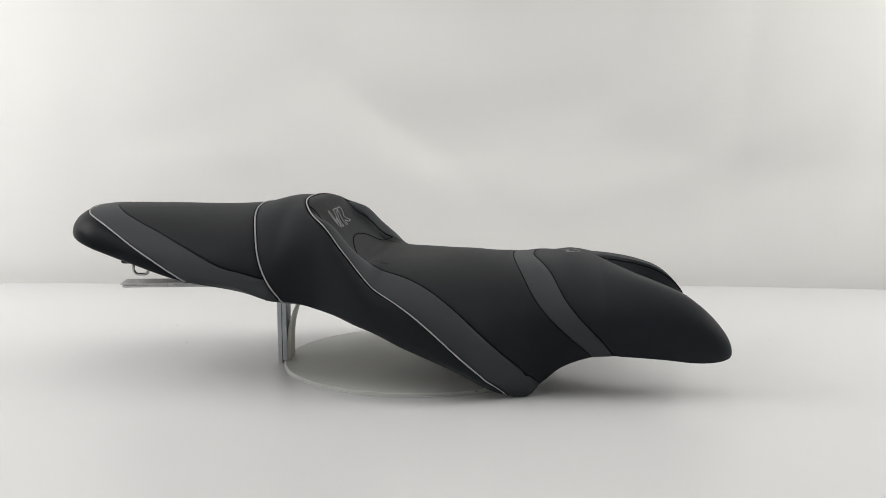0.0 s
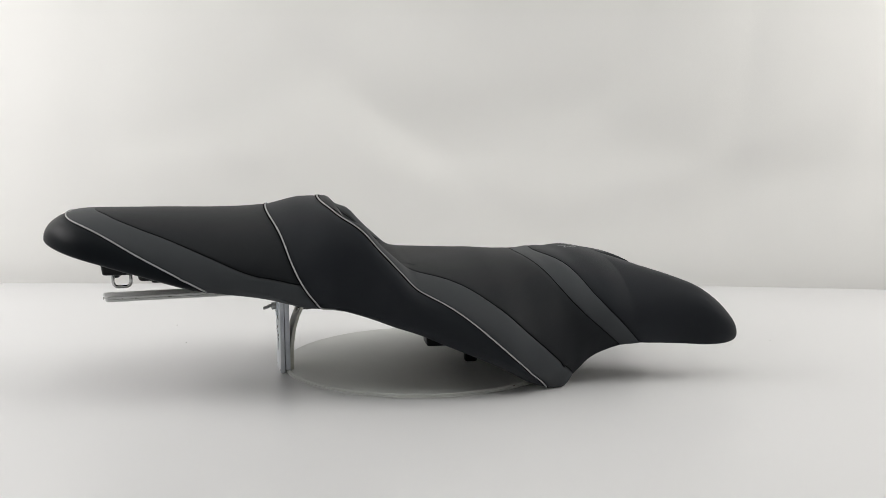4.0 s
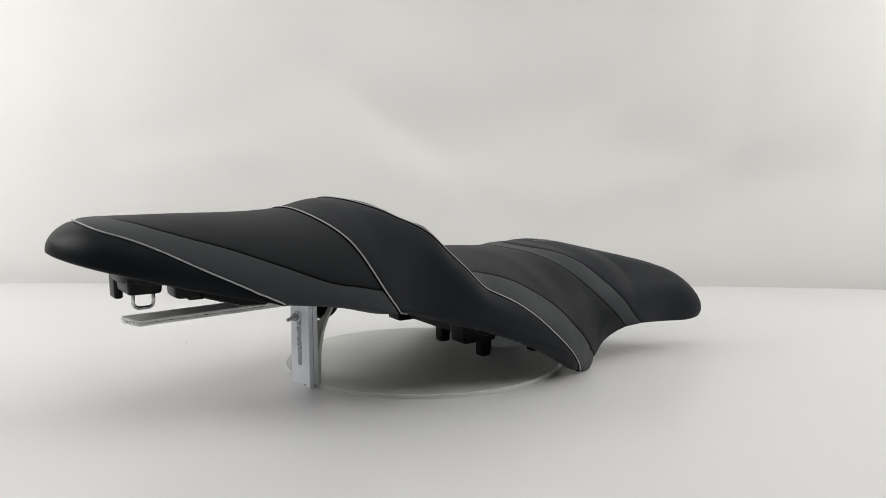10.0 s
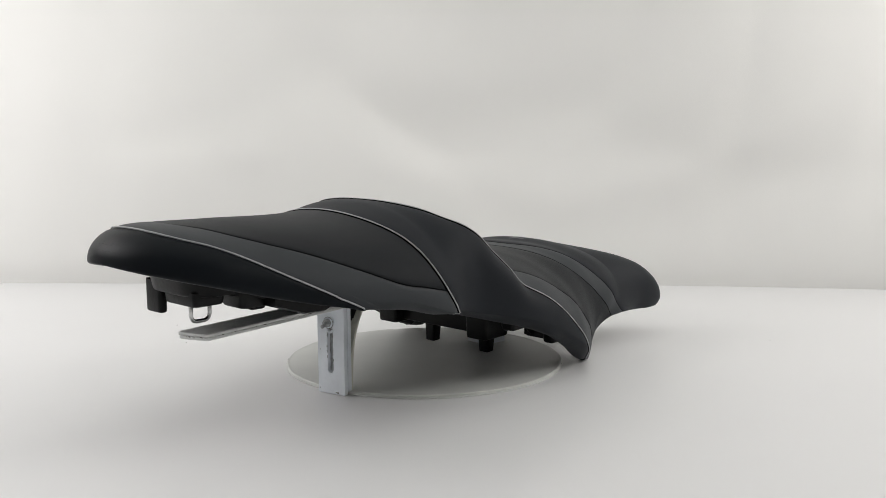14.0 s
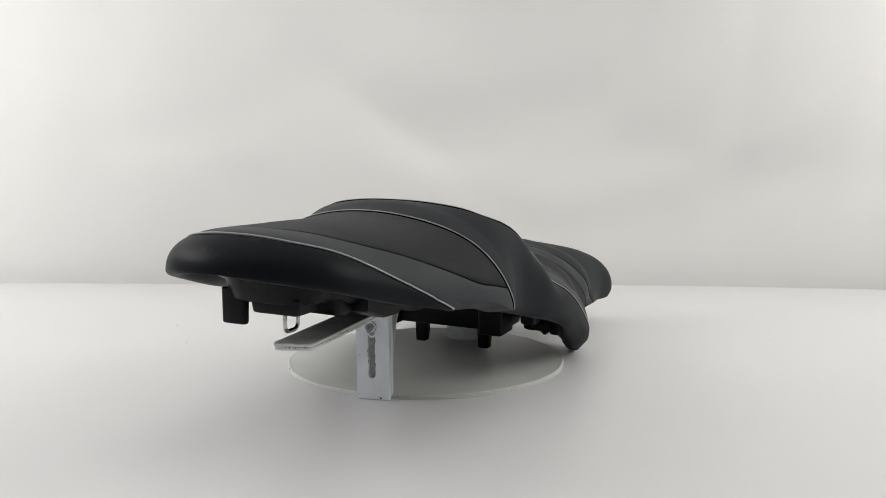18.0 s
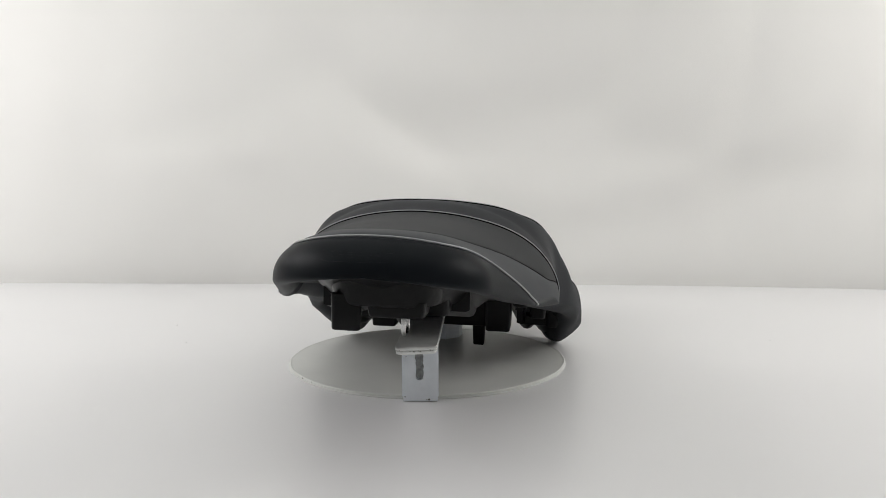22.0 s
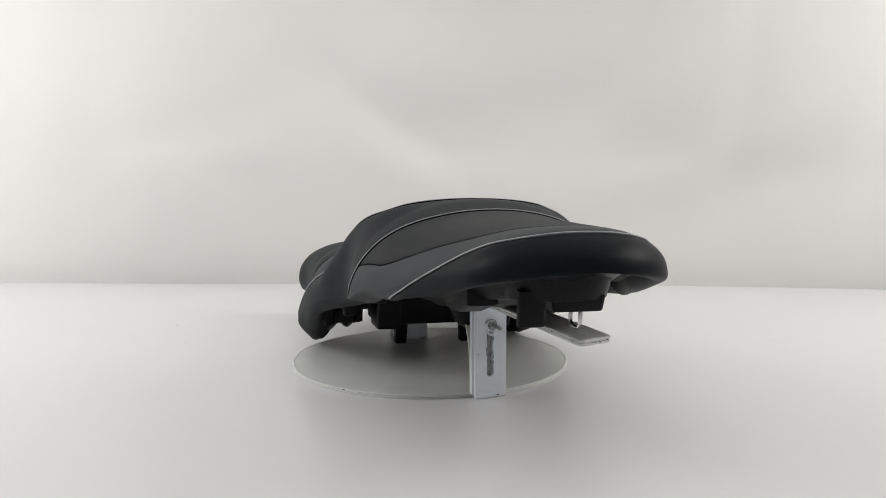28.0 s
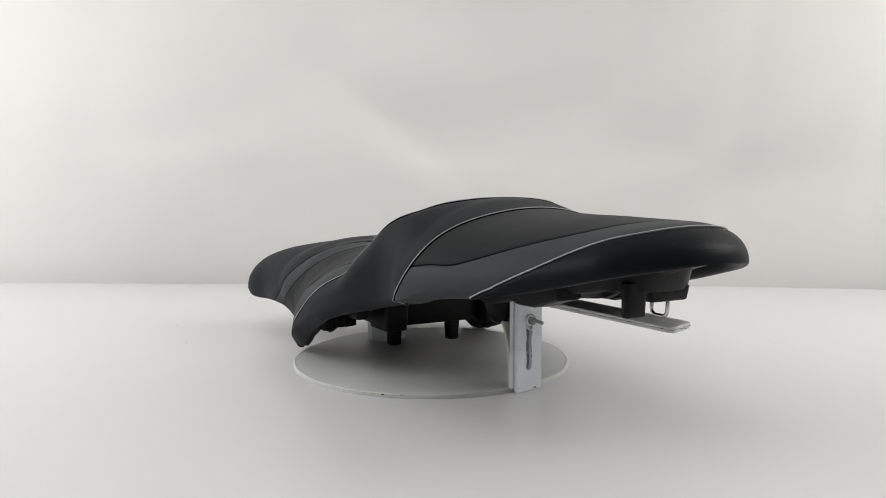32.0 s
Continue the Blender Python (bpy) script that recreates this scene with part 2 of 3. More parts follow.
def section(s, u):
    """Point of a cross-section: u from the crown (0) over the widest line (UTOP) to the lower edge (1). Right half."""
    s, u = np.broadcast_arrays(np.asarray(s, float), np.asarray(u, float))
    zc, w, zb, zm, wb, n = (spline(SK, k, s) for k in (TOP_Z, HALF_W, EDGE_Z, WIDE_Z, EDGE_W, CROWN))
    # the backrest is dished between its side bolsters
    win = np.clip((s + 0.128) / 0.03, 0, 1) * np.clip((-0.02 - s) / 0.035, 0, 1)
    win = win * win * (3 - 2 * win)
    mid = np.sin(np.clip(u / UTOP, 0, 1) * np.pi / 2) ** (2 / np.clip(n, 2.0, 6))
    fade = np.clip((s + 0.128) / 0.03, 0, 1) * np.clip((0.03 - s) / 0.1, 0, 1)
    zc = zc + (spline(SK, TOP_Z, s - BOLSTER) - zc) * fade * fade * (3 - 2 * fade)
    zc = zc + (spline(SK, TOP_Z, s + DISH) - zc) * win * np.exp(-(mid / 0.68) ** 8)
    n = np.clip(n, 2.0, 6)
    et = np.sqrt(np.clip(1 - np.clip((TAIL_S + TAIL_R - s) / TAIL_R, 0, 1) ** 2, 0, 1))
    en = np.sqrt(np.clip(1 - np.clip((s - NOSE_S + NOSE_R) / NOSE_R, 0, 1) ** 2, 0, 1))
    ez = et ** 0.88 * en ** 0.8
    et = np.sqrt(np.clip(1 - np.clip((TAIL_S + TAIL_P - s) / TAIL_P, 0, 1) ** 2, 0, 1))
    notch = np.clip((s - NOTCH_S) / 0.10, 0, 1)
    lcen = LOBE_L
    lo = lcen + (w * et - lcen) * en
    li = lcen - (lcen - NOTCH_L * (1 - (1 - notch) ** 2) ** 0.85) * en
    wbo = lcen + (wb * et - lcen) * en
    phi = np.clip(u / UTOP, 0, 1) * np.pi / 2
    top_l = li + (lo - li) * np.sin(phi) ** (2 / n)
    top_h = zm + (zc - zm) * ez * np.maximum(np.cos(phi), 0) ** (2 / n)
    top_h = top_h - 0.004 * np.clip((s - NOTCH_S) / 0.04, 0, 1) * en * np.exp(-(np.clip(u, 0, 1) / 0.16) ** 2)
    t = np.clip((u - UTOP) / (1 - UTOP), 0, 1)
    low_l = lo + (wbo - lo) * t ** 1.5
    low_h = zm + (zb - zm) * ez * t
    k = np.clip((u - 1) / 0.12, 0, 1)
    l = np.where(u <= UTOP, top_l, low_l)
    l = l - np.minimum(0.02 * ez, 0.5 * np.abs(l)) * k ** 0.8
    h = np.where(u <= UTOP, top_h, low_h) + ez * (0.011 * k ** 2 - 0.007 * k * (1 - k))
    # inner wall of the forked nose
    q = np.clip(-u / 0.2, 0, 1)
    deep = np.sqrt(1 - (1 - np.clip((s - NOTCH_S) / 0.03, 0, 1)) ** 2)
    h = h - (h - zb - 0.012) * en * deep * q
    l = l + 0.006 * deep * en * q * (1 - q)
    return np.stack([s, -l, h], -1)


def cover(s, a):
    """Point of the seat cover: s along the seat, a the share of the way round the section from the crown (0) to the lower edge (1), under it to 1.12. Right half; mirror for the left."""
    s, a = np.broadcast_arrays(np.asarray(s, float), np.asarray(a, float))
    shape, s, a = s.shape, s.ravel(), a.ravel()
    g = np.linspace(0, 1, 49)
    P = section(s[:, None], g[None])
    step = np.linalg.norm(np.diff(P, axis=1), axis=-1) + 1e-9
    way = np.concatenate([np.zeros((len(s), 1)), np.cumsum(step, 1)], 1)
    way /= way[:, -1:]
    t = np.clip(a, 0, 1)
    i = np.clip((way < t[:, None]).sum(1) - 1, 0, 47)
    k = np.arange(len(s))
    f = (t - way[k, i]) / (way[k, i + 1] - way[k, i])
    u = np.where((a < 0) | (a > 1), a, g[i] + f * (g[1] - g[0]))
    return section(s, u).reshape(*shape, 3)


def normal(s, u):
    a = cover(s + 5e-4, u) - cover(s - 5e-4, u)
    b = cover(s, np.asarray(u) + 2e-3) - cover(s, np.asarray(u) - 2e-3)
    n = np.cross(b, a)
    n /= np.linalg.norm(n, axis=-1, keepdims=True) + 1e-12
    return n


def outward(s, u):
    n = normal(s, u)
    P = cover(s, u)
    return n * np.sign((n * (P - np.stack([s, 0 * s, 0 * s + 0.08], -1))).sum(-1, keepdims=True) + 1e-9)


# seam lines over the cover: s as a function of u
UK = [0, 0.08, 0.16, 0.24, 0.32, 0.4, 0.48, 0.56, 0.63, 0.69, 0.74, 0.78, 0.81, 0.84, 0.87, 0.91, 0.95, 1.0]
LINE = {
    "pip1": [-0.4036, -0.4035, -0.403, -0.4022, -0.4008, -0.3986, -0.3948, -0.3873, -0.375, -0.3613, -0.3482, -0.3368, -0.3277, -0.3179, -0.307, -0.2908, -0.2729, -0.2493],
    "pip2": [-0.1921, -0.1919, -0.1911, -0.1895, -0.1869, -0.1832, -0.1786, -0.1737, -0.1696, -0.1658, -0.1616, -0.1573, -0.1532, -0.1483, -0.1428, -0.1347, -0.1259, -0.1145],
    "pip3": [-0.1329, -0.1327, -0.1318, -0.1292, -0.1243, -0.1161, -0.1032, -0.0849, -0.066, -0.0496, -0.0334, -0.0154, 0.0029, 0.0248, 0.0473, 0.0724, 0.0887, 0.102],
    "pilot": [-0.2, -0.2, -0.2, -0.2, -0.2, -0.0913, -0.0527, -0.0118, 0.0257, 0.0551, 0.0756, 0.09, 0.1, 0.1093, 0.1175, 0.126, 0.1313, 0.1357],
    "band_rear": [0.1064, 0.1069, 0.1085, 0.1109, 0.1143, 0.1186, 0.1237, 0.1299, 0.1362, 0.1433, 0.1497, 0.1553, 0.1597, 0.1643, 0.169, 0.1752, 0.1814, 0.189],
    "band_front": [0.1303, 0.1314, 0.1343, 0.1383, 0.143, 0.1477, 0.152, 0.1565, 0.1612, 0.1671, 0.1728, 0.1779, 0.1822, 0.1867, 0.1913, 0.1976, 0.2038, 0.2116],
}


# edge between pillion top and side panel: a as a function of the share of the way from tail piping to hump piping
STRIPE_V = [0.13, 0.2, 0.3, 0.4, 0.5, 0.6, 0.7, 0.8, 0.9, 1.0]
STRIPE_A = [0.0, 0.34, 0.5359, 0.6557, 0.7573, 0.8218, 0.8373, 0.8285, 0.8162, 0.805]


def stripe_a(v, left=False):
    v0, v1 = STRIPE_V[:2]
    a = np.where(v <= v1, STRIPE_A[1] * np.sqrt(np.clip((v - v0) / (v1 - v0), 0, 1)), spline(STRIPE_V, STRIPE_A, np.maximum(v, v1)))
    # sewn a little higher on the left flank
    k = np.clip((v - 0.25) / 0.55, 0, 1)
    return a - (0.055 * k * k * (3 - 2 * k) if left else 0.0)


def pillion(v, a):
    """Place along the seat for share v between the two pillion pipings at a."""
    t = np.minimum(a, 1.0)
    g, h = line("pip1", t), line("pip2", t)
    return g + (h - g) * v


def pillion_patch(a0, a1, v0, v1, na, groove=0.0014):
    """Patch of the pillion cover between two curves a0(v), a1(v)."""
    v = STRIPE_V[0] + (v1 - STRIPE_V[0]) * np.linspace(0, 1, 100) ** 2
    if v0 < STRIPE_V[0]:
        v = np.concatenate([np.linspace(v0, STRIPE_V[0], 24)[:-1], v])
    k = np.linspace(0, 1, na)
    sheets = []
    for left in (False, True):
        lo, hi = a0(v, left), a1(v, left)
        a = lo[:, None] + (hi - lo)[:, None] * k[None]
        s = pillion(v[:, None], a)
        t = np.minimum(a, 1.0)
        d = np.minimum(s - line("pip1", t), line("pip2", t) - s)
        d = np.minimum(d, np.hypot(np.abs(a - stripe_a(v, left)[:, None]) * 0.2, np.maximum(STRIPE_V[0] - v, 0)[:, None] * 0.25))
        depth = groove * np.clip(np.abs(v - STRIPE_V[0]) / 0.04, 0, 1)[:, None, None]
        P = cover(s, a) - outward(s, a) * (depth * np.exp(-np.maximum(d, 0)[..., None] / 0.003))
        sheets.append(grid(mirrored(P) if left else P))
    V, F = np.concatenate([q[0] for q in sheets]), np.concatenate([sheets[0][1], sheets[1][1] + len(sheets[0][0])])
    area = np.linalg.norm(np.cross(V[F[:, 2]] - V[F[:, 0]], V[F[:, 3]] - V[F[:, 1]]), axis=1)
    return V, F[area > 1e-9]


def line(name, u):
    return spline(UK, LINE[name], np.abs(u))


def mirrored(P):
    return P * np.array([1.0, -1.0, 1.0])


def patch(lo, hi, u0, u1, nu, ns, groove=0.0014, sides=0, end_open=()):
    """Cover patch between two seam lines; sides: 0 both halves in one sheet, -1 right, 1 left."""
    u = np.linspace(u0, u1, nu)
    v = np.linspace(0, 1, ns)
    if "lo" in end_open:
        v = v ** 2.2
    if "hi" in end_open:
        v = 1 - (1 - v) ** 1.5
    a, b = lo(np.clip(u, 0, 1.0)), hi(np.clip(u, 0, 1.0))
    b = np.maximum(a, b)
    s = a[:, None] + (b - a)[:, None] * v[None]
    U = np.repeat(u[:, None], ns, 1)
    P = cover(s, U)
    d = np.full(s.shape, 1.0)
    if "lo" not in end_open:
        d = np.minimum(d, s - a[:, None])
    if "hi" not in end_open:
        d = np.minimum(d, b[:, None] - s)
    N = normal(s, U)
    N *= np.sign((N * (P - np.stack([s, 0 * s, 0 * s + 0.08], -1))).sum(-1, keepdims=True) + 1e-9)
    P = P - N * (groove * np.exp(-np.maximum(d, 0)[..., None] / 0.003))
    if sides == 0:
        if u0 < 0:
            V, F = grid(P)
            V, F = np.concatenate([V, mirrored(V)]), np.concatenate([F, F + len(V)])
            area = np.linalg.norm(np.cross(V[F[:, 2]] - V[F[:, 0]], V[F[:, 3]] - V[F[:, 1]]), axis=1)
            return V, F[area > 1e-9]
        P = np.concatenate([mirrored(P)[::-1][:-1], P], 0)
    elif sides == 1:
        P = mirrored(P)
    V, F = grid(P)
    area = np.linalg.norm(np.cross(V[F[:, 2]] - V[F[:, 0]], V[F[:, 3]] - V[F[:, 1]]), axis=1)
    return V, F[area > 1e-9]


def seat():
    root = new("motorcycle_seat")
    tagged(root, "black and grey vinyl motorcycle seat with silver piping", "motorcycle seat")
    tail = lambda u: np.full_like(u, TAIL_S + 1e-9)
    nose = lambda u: np.full_like(u, NOSE_S - 1e-9)
    L = lambda n: (lambda u: line(n, u))
    g53 = lambda u: np.maximum(line("pilot", u), line("pip3", u))
    E = 1.12
    mesh_part("tail_cover", *patch(tail, L("pip1"), 0, E, 70, 40, end_open=("lo",)), TAIL_BLACK, root, "smooth black vinyl tail cover")
    mesh_part("pillion_side_panel", *pillion_patch(stripe_a, lambda v, left: np.full_like(v, E), 0.0, 1.0, 60), GREY, root, "mid-grey vinyl side panel")
    mesh_part("pillion_top_panel", *pillion_patch(lambda v, left: 0 * v, stripe_a, STRIPE_V[0], 1.0, 60), CHARCOAL, root, "charcoal textured vinyl pillion top")
    mesh_part("hump_cover", *patch(L("pip2"), L("pip3"), 0, E, 90, 50), BLACK, root, "black vinyl band over the hump")
    mesh_part("pilot_side_panel", *patch(L("pip3"), g53, 0.02, E, 100, 30, sides=-1), GREY, root, "mid-grey vinyl side panel")
    mesh_part("pilot_side_panel", *patch(L("pip3"), g53, 0.02, E, 100, 30, sides=1), GREY, root, "mid-grey vinyl side panel")
    mesh_part("pilot_top_panel", *patch(g53, L("band_rear"), 0, E, 100, 90, groove=0.0009), CHARCOAL, root, "charcoal textured vinyl rider's seat")
    mesh_part("cross_band", *patch(L("band_rear"), L("band_front"), 0, E, 80, 14, groove=0.0009), GREY, root, "grey vinyl band across the nose")
    mesh_part("nose_cover", *patch(L("band_front"), nose, -0.2, E, 150, 150, end_open=("hi",)), BLACK, root, "black vinyl forked nose cover")
    for name in ("pip1", "pip2", "pip3"):
        u = np.linspace(0, 1.03, 90)
        s = line(name, np.minimum(u, 1))
        P = cover(s, u)
        N = normal(s, u)
        N *= np.sign((N * (P - np.stack([s, 0 * s, 0 * s + 0.08], -1))).sum(-1, keepdims=True))
        P = P + 0.0002 * N
        full = np.concatenate([mirrored(P)[::-1][:-1], P])
        mesh_part("piping", *tube(full, 0.0008, 8), SILVER, root, "thin silver piping cord")
        # dark tubes beside the cord draw the shade in its sewn groove
        for d in {"pip1": (), "pip2": (-0.0017,), "pip3": (-0.0016, 0.0016)}[name]:
            Q = cover(s + d, u) - 0.0002 * N
            mesh_part("seam", *tube(np.concatenate([mirrored(Q)[::-1][:-1], Q]), 0.0007, 6), SEAM_AND_SHADE, root, "dark stitched seam")
    # thin dark tubes: the seam threads together with the shade of their grooves
    for name, u0 in (("stripe", 0.0), ("pilot", 0.36), ("band_rear", 0.0), ("band_front", 0.0)):
        u = np.linspace(u0, 0.965 if name == "pilot" else 1.0, 120)
        if name == "stripe":
            v = STRIPE_V[0] + (1.0 - STRIPE_V[0]) * np.linspace(0, 1, 120) ** 2
            u = stripe_a(v)
            s, keep = pillion(v, u), v > -1
            ul = stripe_a(v, True)
            sl = pillion(v, ul)
            PL = mirrored(cover(sl, ul) - 0.0008 * outward(sl, ul))
        else:
            s = line(name, u)
            keep = s > line("pip3", u) if name == "pilot" else u > -1
        u, s = u[keep], s[keep]
        P = cover(s, u) - 0.0008 * outward(s, u)
        if name == "pilot":
            for Q in (P, mirrored(P)):
                mesh_part("seam", *tube(Q, 0.0005, 6), SEAM_AND_SHADE, root, "dark stitched seam")
        else:
            other = PL if name == "stripe" else mirrored(P)
            mesh_part("seam", *tube(np.concatenate([other[::-1][:-1], P]), 0.0005, 6), SEAM_AND_SHADE, root, "dark stitched seam")
    underside(root)
    marks(root)
    return root


def underside(root):
    """Black moulded base: pan, tail box, cross block with rubber pegs, ribs, latch tab and steel loop."""
    s = TAIL_S + 1e-9 + (NOTCH_S + 0.03 - TAIL_S) * np.linspace(0, 1, 120) ** 1.8
    half = cover(s, np.full_like(s, 1.12))
    floor_h = spline(SK, EDGE_Z, s) + spline([-0.44, -0.38, -0.33, -0.27, -0.2, -0.15, -0.1, 0.0, 0.1, 0.16, 0.25], [0.012, 0.004, -0.003, -0.009, -0.007, 0.0, 0.004, 0.025, 0.055, 0.04, 0.03], s)
    floor_h = half[:, 2] + (floor_h - half[:, 2]) * np.clip((s - TAIL_S) / 0.03, 0, 1)
    v = np.linspace(-1, 1, 97)
    av = np.abs(v)[None]
    rise = np.clip((0.84 - av) / 0.3, 0, 1)
    rise = rise * rise * (3 - 2 * rise)
    gutter = 0.011 * np.exp(-((av - 0.9) / 0.07) ** 2) * (1 - av ** 24) * np.clip((s[:, None] - TAIL_S) / 0.03, 0, 1)
    wob = 0.003 * np.sin(s[:, None] * 90) * np.cos(v[None] * 7) * rise * np.clip((s[:, None] - TAIL_S - 0.02) / 0.04, 0, 1)
    P = np.stack([np.repeat(s[:, None], 97, 1), half[:, 1:2] * v[None], half[:, 2:3] + (floor_h[:, None] - half[:, 2:3]) * rise + gutter + wob], -1)
    mesh_part("base_pan", *grid(P), PLASTIC, root, "black moulded plastic base pan")

    def block(name, lo, hi, taper=0.0, radius=0.004, label="", mat=PLASTIC):
        """Moulded block: rounded outline, walls drawn in towards its rounded bottom."""
        (x0, y0, z0), (x1, y1, z1) = lo, hi
        r = min(radius, 0.45 * (x1 - x0), 0.45 * (y1 - y0))
        outline = []
        for cx, cy, a0 in ((x1 - r, y1 - r, 0), (x0 + r, y1 - r, 90), (x0 + r, y0 + r, 180), (x1 - r, y0 + r, 270)):
            outline += [(cx + r * math.cos(radians(a)), cy + r * math.sin(radians(a))) for a in np.linspace(a0, a0 + 90, 6)]
        mx, my, e = (x0 + x1) / 2, (y0 + y1) / 2, min(0.0025, 0.2 * (z1 - z0), 0.4 * r)
        rings = []
        for k, inset in ((0.0, 0.0), (0.5, 0.0), ((z1 - z0 - e) / (z1 - z0), 0.0), ((z1 - z0 - 0.3 * e) / (z1 - z0), 0.35 * e), (1.0, e), (1.0, 3 * e)):
            c = 1 - taper * k
            rings.append([(mx + (x - mx) * c * (1 - 2 * inset / (x1 - x0)), my + (y - my) * c * (1 - 2 * inset / (y1 - y0)), z1 - k * (z1 - z0)) for x, y in outline])
        n = len(outline)
        F = [(q * n + i, q * n + (i + 1) % n, (q + 1) * n + (i + 1) % n, (q + 1) * n + i) for q in range(len(rings) - 1) for i in range(n)]
        F.append(tuple((len(rings) - 1) * n + i for i in range(n)))
        return mesh_part(name, [v for ring in rings for v in ring], F, mat, root, label)

    def wedge(name, xs, y0, y1, below, top, label=""):
        """Plate or wedge along the seat: its lower outline as (share of the length, height), its sides drawn in a little."""
        bm = bmesh.new()
        n = len(below)
        rows = []
        for y, lift in ((y0, 0.0015), (y0 + 0.12 * (y1 - y0), 0.0), (y1 - 0.12 * (y1 - y0), 0.0), (y1, 0.0015)):
            low = [bm.verts.new((xs[0] + (xs[1] - xs[0]) * k, y, z + lift)) for k, z in below]
            high = [bm.verts.new((xs[0] + (xs[1] - xs[0]) * k, y, max(top, z + 0.004))) for k, z in reversed(below)]
            rows.append(low + high)
        m = 2 * n
        for p, q in zip(rows[:-1], rows[1:]):
            for i in range(m):
                bm.faces.new((p[i], p[(i + 1) % m], q[(i + 1) % m], q[i]))
        bm.faces.new(rows[0]), bm.faces.new(rows[-1])
        return part(name, bm, PLASTIC, root, label)

    def bowl(name, at, size, label=""):
        """Lower half of a flattened ball."""
        k, a = np.meshgrid(np.linspace(0, np.pi / 2, 14), np.linspace(0, 2 * np.pi, 41), indexing="ij")
        P = np.stack([at[0] + size[0] * np.cos(k) ** 0.8 * np.cos(a), at[1] + size[1] * np.cos(k) ** 0.8 * np.sin(a), at[2] - size[2] * np.sin(k)], -1)
        return mesh_part(name, *grid(P), PLASTIC, root, label)

    block("tail_box", (-0.378, -0.0535, 0.131), (-0.285, 0.0515, 0.172), 0.16, 0.034, "black plastic tool box under the tail")
    block("lock_plate", (-0.368, -0.036, 0.122), (-0.335, 0.012, 0.135), 0.08, 0.004, "black plastic lock plate")
    block("latch_tab", (-0.368, 0.016, 0.1105), (-0.359, 0.041, 0.14), 0.06, 0.004, "black plastic latch tab")
    block("latch_rib", (-0.33, -0.05, 0.117), (-0.275, -0.014, 0.15), 0.1, 0.006)
    block("latch_rib", (-0.315, -0.045, 0.114), (-0.298, -0.018, 0.125), 0.1, 0.003)
    for side in (-1, 1):
        block("rubber_peg", (0.032, side * 0.043 - 0.009, 0.0095), (0.05, side * 0.043 + 0.009, 0.05), 0.25, 0.003, "black rubber locating peg")
        block("side_rib", (-0.02, side * 0.07 - 0.016, 0.039), (0.03, side * 0.07 + 0.016, 0.08), 0.1, 0.004)
        block("side_rib", (-0.11, side * 0.1 - 0.012, 0.086), (-0.07, side * 0.1 + 0.012, 0.11), 0.3, 0.006)
        block("side_rib", (0.07, side * 0.1 - 0.012, 0.05), (0.095, side * 0.1 + 0.012, 0.075), 0.35, 0.006)
        # moulded ribs inside the hollow flank
        for x in (-0.15, -0.06, 0.0, 0.055):
            wedge("flank_rib", (x - 0.0015, x + 0.0015), side * 0.112 - 0.022, side * 0.112 + 0.022, [(0.0, spline(SK, EDGE_Z, x) + 0.007), (1.0, spline(SK, EDGE_Z, x) + 0.007)], spline(SK, EDGE_Z, x) + 0.04, "thin black plastic rib")
        wedge("flank_rail", (-0.16, 0.06), side * 0.1 - 0.0015, side * 0.1 + 0.0015, [(k, spline(SK, EDGE_Z, -0.16 + 0.22 * k) + 0.009 + 0.003 * math.sin(k * 16)) for k in np.linspace(0, 1, 12)], 0.115, "thin black plastic rail")
        block("skirt_rib", (-0.03, side * 0.118 - 0.012, 0.058), (0.01, side * 0.118 + 0.012, 0.09), 0.3, 0.006)
        block("skirt_rib", (0.03, side * 0.135 - 0.01, 0.036), (0.06, side * 0.135 + 0.01, 0.07), 0.3, 0.006)
    for side, y in ((-1, -0.05), (1, 0.05)):
        wedge("corner_rest", (-0.305, -0.225), y - 0.014, y + 0.014, [(0.0, 0.118), (0.45, 0.1065), (0.75, 0.1055), (1.0, 0.114)], 0.135, "black plastic corner rest, sloped at both ends")
    block("cross_block", (-0.005, -0.086, 0.042), (0.065, 0.086, 0.085), 0.05, 0.004, "black plastic cross member with ribs")
    bowl("centre_bulge", (-0.148, 0.012, 0.097), (0.022, 0.021, 0.03), "smooth black plastic bowl")
    # steel lock loop
    a = np.linspace(0, np.pi, 9)
    r, h0 = 0.006, 0.105
    loop = [(-0.0105, 0, 0.135), (-0.0105, 0, h0 + r)] + [(-0.0105 + r - r * math.cos(k), 0, h0 + r - r * math.sin(k)) for k in np.linspace(0.2, np.pi / 2, 5)]
    loop += [(-x, y, z) for x, y, z in reversed(loop)]
    P = np.array(loop) * np.array([0.9, 1, 1]) + np.array([-0.3495, -0.017, 0.0015])
    mesh_part("lock_loop", *tube(P, 0.0018, 10), STEEL, root, "bent bright steel lock loop")


def on_cover(s, l, lift=0.0001):
    """Point on the upper cover at s and lateral place l, a little proud."""
    u = np.linspace(0, 0.8, 160)
    P = cover(np.full_like(u, s), u)
    h = np.interp(abs(l), -P[:, 1], P[:, 2])
    return np.array([s, l, h + lift])


def stitch(name, pts, radius, mat, root, label="", closed=False):
    pts = [np.asarray(p) for p in pts]
    mesh_part(name, *tube(np.array(pts), radius, 6, closed), mat, root, label)


